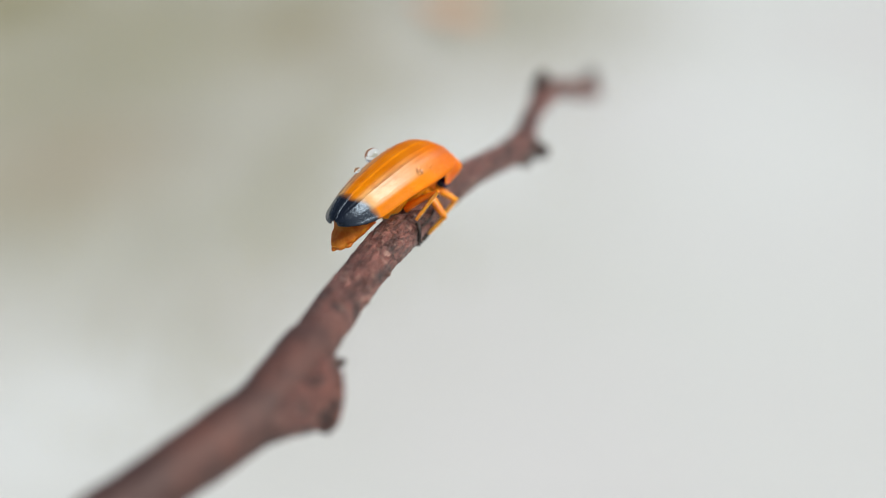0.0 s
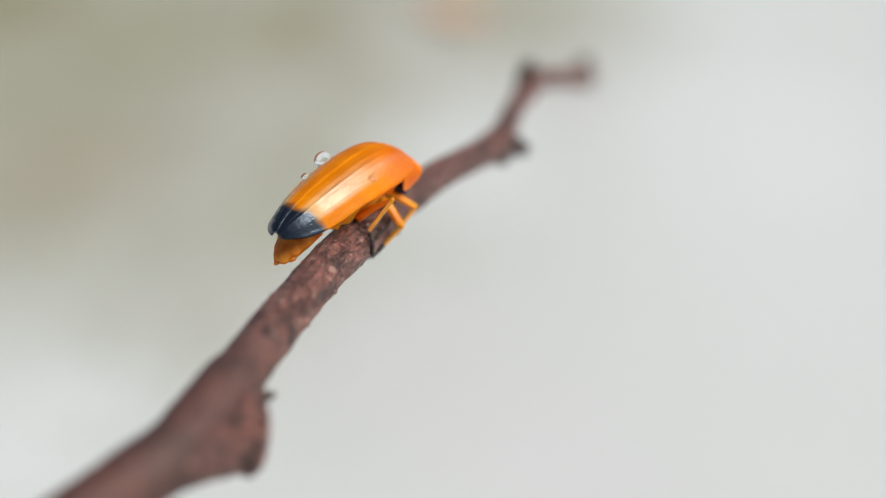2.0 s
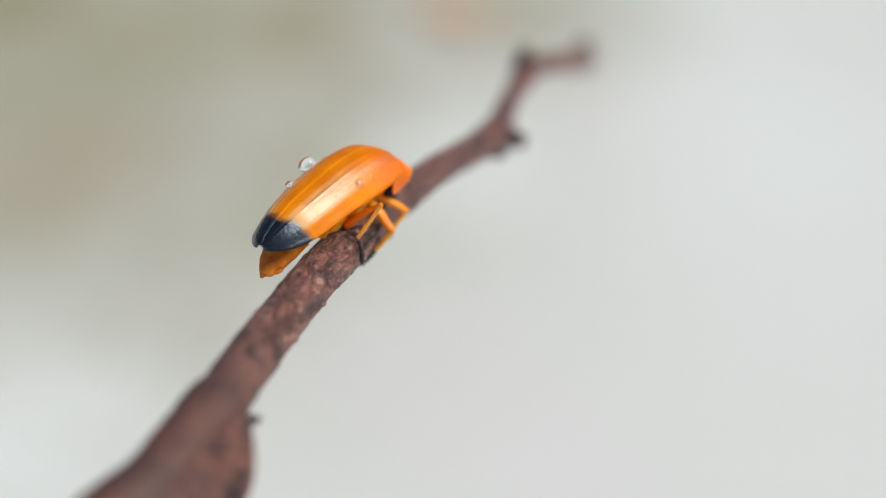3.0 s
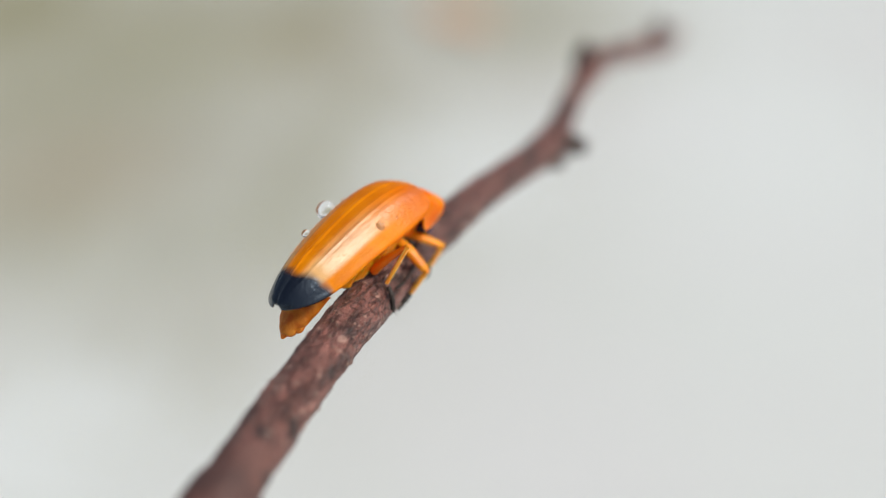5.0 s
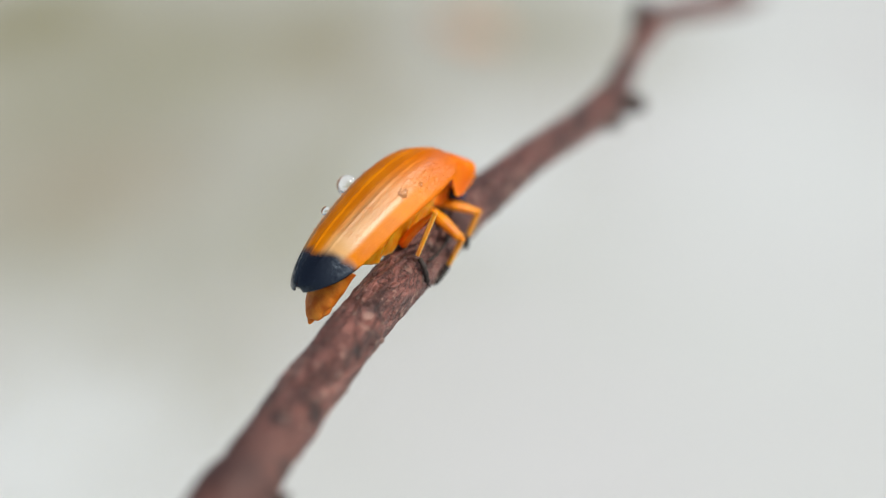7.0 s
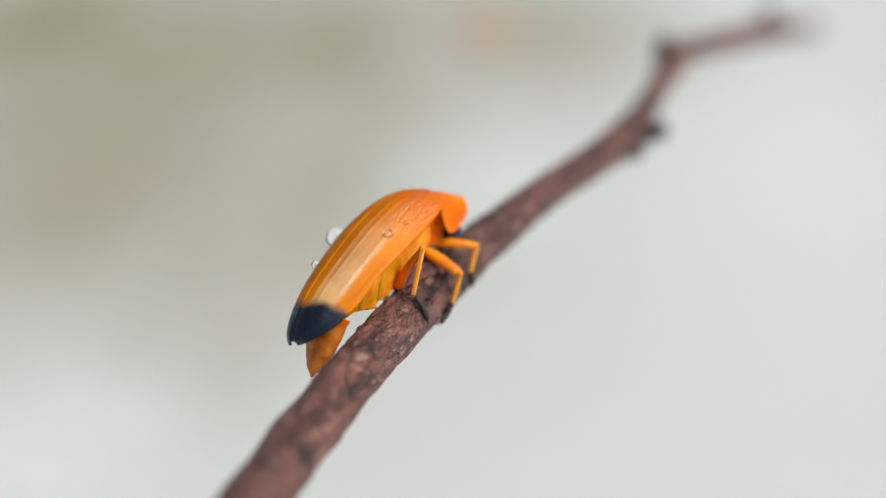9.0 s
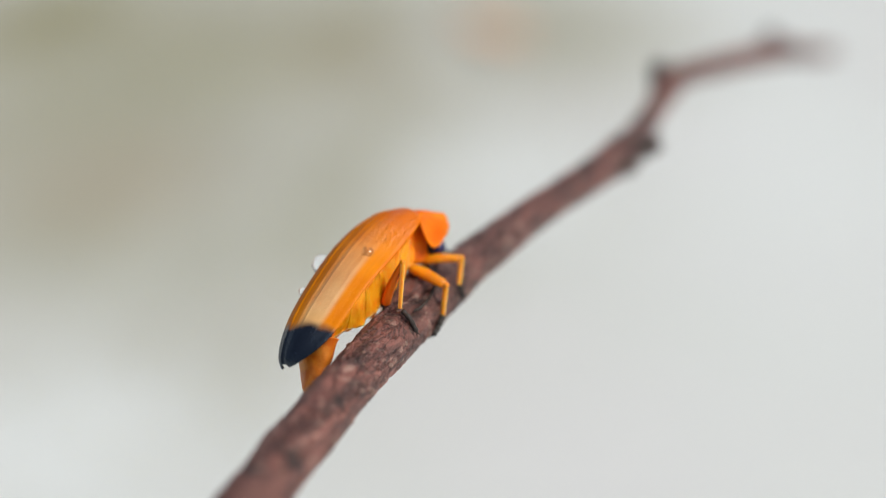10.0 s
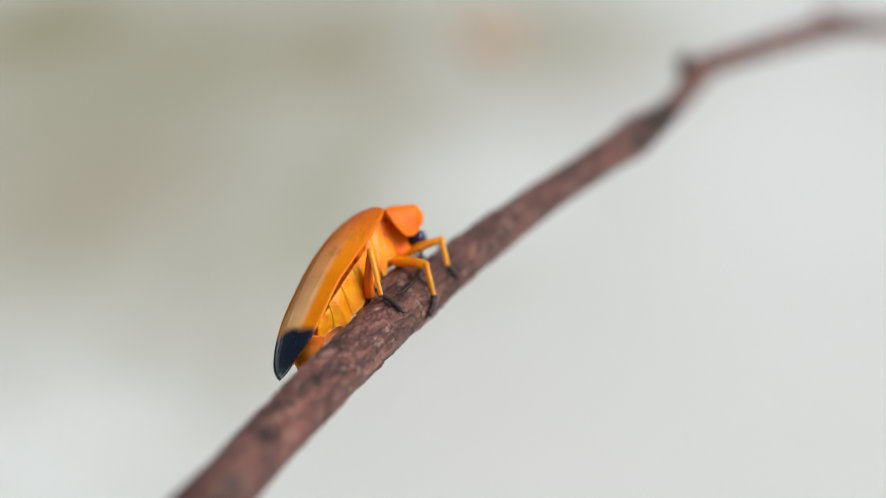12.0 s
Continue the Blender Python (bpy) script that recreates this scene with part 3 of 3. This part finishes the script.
def ridged(points, radii, segs=18):
    """A shin with three thin pale keels along it; gives the mesh and how pale each corner is."""
    path = spline(points, 9)
    r = [float(x) for x in np.interp(np.linspace(0, 1, len(path)), np.linspace(0, 1, len(radii)), radii)]
    verts, faces = sweep(path, lambda t: r[min(len(r) - 1, round(t * (len(r) - 1)))], segs, 0.82)
    keel = [0.0] * len(verts)
    for k, v in enumerate(verts[:len(path) * segs]):
        c, j = path[k // segs], k % segs
        if j % 6 == 0:
            verts[k] = v + (v - c) * 0.30
            keel[k] = 1.0
        elif j % 6 in (1, 5):
            keel[k] = 0.35
    return verts, faces, keel


def build_leg(parent, points, radii, tars, thigh=None, sole=0.085):
    """points: body joint, knee, heel; tars: the foot's run. All in body space."""
    root, knee = Vector(points[0]), Vector(points[1])
    leg = limb("leg", [root, root.lerp(knee, 0.45) + Vector((0, 0, 0.07)), knee], radii[0], thigh or LEG, parent, 18, 0.72)
    if not thigh:
        inner = Vector((0, -root.y * 0.45, 0))
        limb("coxa", [root + Vector((0.01, 0, -0.02)), root + inner * 0.5 + Vector((0.0, 0, 0.20)), root + inner + Vector((0.04, 0, 0.46))], (0.11, 0.17, 0.15), LEG, leg, 16, 0.9)
    verts, faces, keel = ridged([knee, knee.lerp(Vector(points[2]), 0.5), points[2]], radii[1])
    me = mesh_of("shin", verts, faces, LEG)
    me.attributes.new("edge", "FLOAT", "POINT").data.foreach_set("value", keel)
    part("shin", me, leg)
    part("knee", mesh_of("knee", *blob(knee, (radii[1][0] * 1.15,) * 3, 0.08, 2.0, 14, 10), LEG), leg)
    run = spline(tars, 9)
    pieces = [knobby(run, sole, 4)]
    for side in (-1, 1):
        tip = run[-1]
        way = (run[-1] - run[-2]).normalized()
        across = way.cross(Vector((0, 0, 1))).normalized() * side
        pieces.append(sweep(spline([tip, tip + way * 0.08 + across * 0.05, tip + way * 0.12 + across * 0.09 + Vector((0, 0, -0.05))], 4), lambda t: 0.026 * (1 - 0.8 * t), 7))
    part("foot", mesh_of("foot", *join(*pieces), TARSUS), leg, "blackish jointed foot")
    return leg


def build_beetle():
    beetle = thing("beetle", "orange soft-bodied beetle with black-tipped wing cases clinging to the twig", "beetle")
    for s in (1, -1):
        build_elytron(s, beetle)
    build_pronotum(beetle)

    # thorax below the wing cases
    build_thorax(beetle)
    scut = blob((3.42, 0, 0.72), (0.32, 0.24, 0.10), 0.05, 2, 16, 10)
    part("scutellum", mesh_of("scutellum", *scut, PRONOTUM), beetle)

    # abdomen: overlapping rings that taper to the tail, each with a thin flared side plate
    rings = ((1.75, 0.92, 0.82, -0.02), (0.75, 0.99, 0.86, -0.02), (-0.10, 0.99, 0.82, -0.04), (-0.92, 0.93, 0.74, -0.10), (-1.66, 0.74, 0.44, 0.02), (-2.40, 0.56, 0.32, 0.00))
    for (x, w, h, z), (x2, w2, h2, z2) in zip(rings, rings[1:]):
        axis = spline([(x + 0.12, 0, z), ((x + x2) / 2, 0, (z + z2) / 2), (x2 - 0.10, 0, z2)], 9)
        shell = sweep(axis, lambda t: 0.80 * (w + (w2 - w) * t) * (0.90 + 0.13 * t ** 1.5) * (1 if t < 0.93 else 1 - (t - 0.93) * 2.2), 44, h / w, True, lambda q, t: 0.035 * noise.noise(q * 2.5))
        part("abdomen_ring", mesh_of("abdomen_ring", *shell, ABDOMEN), beetle)
        for s in (1, -1):
            n, verts, faces = 16, [], []
            for i in range(n + 1):
                for j in range(n + 1):
                    p, q = i / n, j / n
                    length = (x - x2) * 1.16
                    xx = x + 0.08 - length * p - 0.34 * q
                    yy = (w + (w2 - w) * p) * (1.06 - 0.62 * q ** 1.3) + 0.035 * p ** 3 + 0.03 * math.sin(math.pi * p) * q
                    drop = (0.96 * q * (0.90 + 0.10 * math.sin(math.pi * p)) + 0.05 * q ** 6 * noise.noise(Vector((xx * 6.0, 2.0, s)))) * (h / 0.84) * (1 - 0.50 * smoothstep(-0.6, -1.8, xx))
                    fold = 0.07 * noise.noise(Vector((xx * 3.4, q * 1.6, 7 + s))) + 0.03 * noise.noise(Vector((xx * 9.0, q * 2.0, s))) + 0.10 * q ** 6
                    verts.append(Vector((xx, s * (yy + fold), z + 0.22 - drop)))
            for i in range(n):
                for j in range(n):
                    a = i * (n + 1) + j
                    faces.append((a, a + 1, a + n + 2, a + n + 1))
            me = mesh_of("side_plate", verts, faces, MEMBRANE)
            me.attributes.new("edge", "FLOAT", "POINT").data.foreach_set("value", [0.8 * smoothstep(0.92, 1.0, (k % (n + 1)) / n) for k in range(len(verts))])
            lobe = part("side_plate", me, beetle, "soft yellow-orange pleated side of the belly")
            solid = lobe.modifiers.new("thick", "SOLIDIFY")
            solid.thickness = 0.05 * MM
    tail = spline([(-2.15, 0, -0.10), (-2.62, 0, -0.50), (-3.15, 0.02, -0.84), (-3.52, 0.03, -1.05)], 8)
    end = part("tail", mesh_of("tail", *sweep(tail, lambda t: 1.02 - 0.80 * t, 32, 0.50, True, lambda q, t: 0.07 * noise.noise(q * 3.0)), ABDOMEN_DARK), beetle, "amber tail segment with a ragged end")
    root = Vector(tail[0]) * MM
    end.data.transform(Matrix.Translation(-root))
    end.location = root
    for y, x, z, r in ((0.10, -3.66, -1.14, 0.28), (-0.36, -3.36, -0.96, 0.19), (0.36, -3.16, -0.90, 0.17)):
        limb("tail_lobe", [(-3.1, y, -0.84), ((x - 3.1) / 2, y * 1.05, (z - 0.86) / 2), (x, y * 0.9, z)], (r, r * 0.85, 0.05), ABDOMEN_DARK, beetle, 12, 0.45)

    # head, eyes, feelers
    head = part("head", mesh_of("head", *blob((3.70, 0, -1.06), (0.34, 0.50, 0.38), 0.06, 2, 28, 18), HEAD), beetle, "black head tucked under the neck shield")
    for s in (1, -1):
        part("eye", mesh_of("eye", *blob((3.80, s * 0.38, -1.10), (0.27, 0.26, 0.26), 0, 1, 28, 18), EYE_BLACK), head, "large glossy blue-black eye")
    t = from_twig
    for s, run in ((-1, [(3.70, -0.30, -1.30), t((3.05, -0.80, 0.66)), t((2.35, -0.92, 0.34)), t((1.5, -0.95, 0.18)), t((0.9, -0.94, 0.16)), t((0.4, -0.93, 0.22))]), (1, [(4.2, 0.18, -1.15), (4.5, 0.35, -1.55), (4.7, 0.45, -2.0), (4.9, 0.5, -2.35)])):
        feeler = knobby(spline(run, 16), 0.052, 11)
        part("antenna", mesh_of("antenna", *feeler, TARSUS), beetle, "dark jointed feeler")

    # legs on both sides; the near ones' joints in the twig's space
    t = from_twig
    sides = (
        ((t((3.06, -0.58, 1.21)), t((3.55, -1.60, 0.44)), t((3.32, -1.00, -0.22))), (t((3.36, -0.96, -0.28)), t((3.40, -0.84, -0.50)), t((3.55, -0.66, -0.70)))),
        ((t((2.22, -0.65, 1.31)), t((1.95, -1.50, 0.15)), t((1.84, -0.72, -0.58))), (t((1.84, -0.70, -0.60)), t((1.55, -0.50, -0.78)), t((1.15, -0.36, -0.86)))),
        ((Vector((0.42, -0.62, -0.86)), t((0.48, -1.76, 1.70)), t((0.04, -0.82, 0.60))), (t((0.02, -0.88, 0.50)), t((-0.10, -0.97, 0.12)), t((-0.19, -0.92, -0.34)))),
        ((t((3.35, 0.20, 1.10)), t((3.9, 1.10, 0.75)), t((4.0, 0.95, 0.15))), (t((4.0, 0.93, 0.10)), t((4.25, 0.90, -0.10)), t((4.5, 0.86, -0.30)))),
        ((t((2.5, 0.45, 1.20)), t((2.5, 1.55, 0.95)), t((2.3, 1.02, 0.10))), (t((2.3, 1.0, 0.05)), t((2.2, 0.98, -0.12)), t((2.1, 0.94, -0.3)))),
        ((t((1.9, 0.7, 1.30)), t((1.7, 1.7, 1.35)), t((1.45, 1.04, 0.15))), (t((1.44, 1.00, 0.1)), t((1.30, 0.97, -0.1)), t((1.15, 0.94, -0.28)))),
    )
    for k, (pts, tars) in enumerate(sides):
        build_leg(beetle, pts, ((0.24, 0.20, 0.10) if k == 2 else (0.17, 0.23, 0.16), (0.09, 0.085, 0.075) if k == 2 else (0.11, 0.10, 0.085)), tars, LEG_DARK if k in (2, 5) else None, 0.105 if k == 1 else 0.085)
    return beetle, end


# ---------------------------------------------------------------- water drops
def build_drop(centre, up, radius, label, flat=0.85):
    """centre and up in body space; the drop sits with its foot in what it rests on."""
    drop = thing("water_droplet", label, "water droplet", "rain drops on the beetle")
    part("water", mesh_of("water", *blob((0, 0, 0), (radius, radius, radius * flat), 0.03, 1.5, 40, 26), WATER), drop)
    return drop, BODY @ Matrix.Translation(centre) @ up.to_track_quat("Z", "Y").to_matrix().to_4x4()


def build_drops():
    out = []
    big = "clear round water drop on the orange wing case"
    bead = "tiny clear water bead on the orange wing case"
    for u, v, s, r, lift, flat, label in (
        (0.588, 0.67, 1, 0.35, 0.42, 0.88, big), (0.395, 0.58, 1, 0.15, 0.55, 0.88, bead),
        (0.610, 0.74, -1, 0.18, 0.02, 0.62, bead), (0.71, 0.80, -1, 0.09, 0.02, 0.62, bead),
        (0.67, 0.50, 1, 0.06, 0.5, 0.88, bead),
    ):
        p = elytron_point(u, v, s)
        n = (elytron_point(u + 0.01, v, s) - p).cross(elytron_point(u, v + 0.01, s) - p).normalized()
        n = n if n.z > 0 else -n
        out.append(build_drop(p + n * r * lift, n, r, label, flat))
    for c, r in (((3.80, 0.62, 0.62), 0.12), ((3.98, 0.50, 0.52), 0.10), ((3.80, 0.02, 0.66), 0.08), ((3.92, 0.26, 0.60), 0.05)):
        out.append(build_drop(Vector(c), Vector((0.4, 0, 1)).normalized(), r, "tiny clear water bead on the orange neck shield"))
    return out


build_ground()
build_grass()
build_leaf()
TWIG = build_twig()
BEETLE, TAIL = build_beetle()
cam.data.dof.focus_object = TAIL
DROPS = build_drops()

# ---------------------------------------------------------------- the twig is turned before the camera, with all that sits on it
TWIG_ROWS = (
    (0, -0.001887, 0.054441, 0.875317, -7.57, 5.73, 74.36),
    (0.2, -0.001989, 0.054151, 0.875480, -6.56, 5.40, 74.29),
    (0.5, -0.001679, 0.053615, 0.875581, -5.74, 5.13, 74.20),
    (1, -0.001866, 0.052523, 0.875948, -5.69, 5.11, 74.01),
    (1.2, -0.002167, 0.052001, 0.876300, -6.00, 5.14, 73.67),
    (1.5, -0.002960, 0.051389, 0.877023, -6.67, 5.07, 73.28),
    (1.7, -0.003201, 0.050889, 0.877075, -6.78, 4.92, 73.36),
    (2, -0.003631, 0.049935, 0.876968, -6.99, 4.63, 73.50),
    (2.2, -0.003675, 0.049278, 0.877273, -7.64, 4.47, 73.33),
    (2.5, -0.003985, 0.048520, 0.877792, -8.80, 4.22, 73.02),
    (2.7, -0.004114, 0.048373, 0.877833, -8.87, 3.79, 73.26),
    (3, -0.003925, 0.048061, 0.877525, -8.73, 3.15, 73.70),
    (3.2, -0.003216, 0.047303, 0.876737, -8.83, 2.80, 73.63),
    (3.5, -0.002882, 0.046338, 0.876762, -9.18, 2.25, 73.27),
    (3.7, -0.002815, 0.045793, 0.877065, -9.56, 1.89, 72.97),
    (5.3, -0.002745, 0.043273, 0.878367, -16.26, -0.39, 70.68),
    (5.5, -0.002563, 0.043111, 0.878834, -17.07, -0.83, 70.61),
    (5.8, -0.002717, 0.042844, 0.879639, -18.14, -1.54, 70.62),
    (6, -0.002545, 0.042542, 0.879821, -18.86, -1.86, 70.53),
    (6.2, -0.002299, 0.042310, 0.879974, -19.65, -1.95, 70.23),
    (6.5, -0.002489, 0.041930, 0.880089, -20.81, -1.93, 69.62),
    (6.8, -0.002366, 0.041524, 0.880387, -21.80, -2.05, 69.24),
    (7, -0.001912, 0.041271, 0.880496, -22.45, -2.17, 69.07),
    (7.2, -0.001860, 0.041085, 0.880561, -23.18, -2.25, 68.89),
    (8.8, -0.002349, 0.040273, 0.879567, -32.76, -1.73, 67.89),
    (9, -0.002283, 0.040280, 0.879445, -34.45, -1.56, 68.00),
    (9.2, -0.002481, 0.040307, 0.879309, -36.24, -1.36, 68.18),
    (9.5, -0.002964, 0.040417, 0.879041, -38.93, -1.01, 68.44),
    (9.7, -0.002966, 0.040560, 0.878854, -40.62, -0.75, 68.47),
    (10, -0.002823, 0.040744, 0.878618, -43.30, -0.54, 68.13),
    (10.2, -0.002706, 0.040813, 0.878556, -45.35, -0.65, 67.62),
    (10.5, -0.002604, 0.040901, 0.878649, -48.19, -0.83, 66.98),
    (10.7, -0.002524, 0.040849, 0.878656, -49.54, -0.68, 66.94),
    (11, -0.002593, 0.040789, 0.878760, -51.80, -0.46, 66.86),
    (11.2, -0.002557, 0.040921, 0.878876, -54.21, -0.68, 66.35),
    (11.5, -0.002668, 0.041174, 0.878868, -58.57, -1.25, 65.47),
    (12, -0.002956, 0.041317, 0.879003, -65.34, -1.39, 65.35),
)


def motions():
    rows = [(r[0], pose(*r[1:])) for r in TWIG_ROWS]
    walk(TWIG, rows)
    walk(BEETLE, [(t, m @ place_mm(BODY)) for t, m in rows])
    for drop, place in DROPS:
        walk(drop, [(t, m @ place_mm(place)) for t, m in rows])


motions()
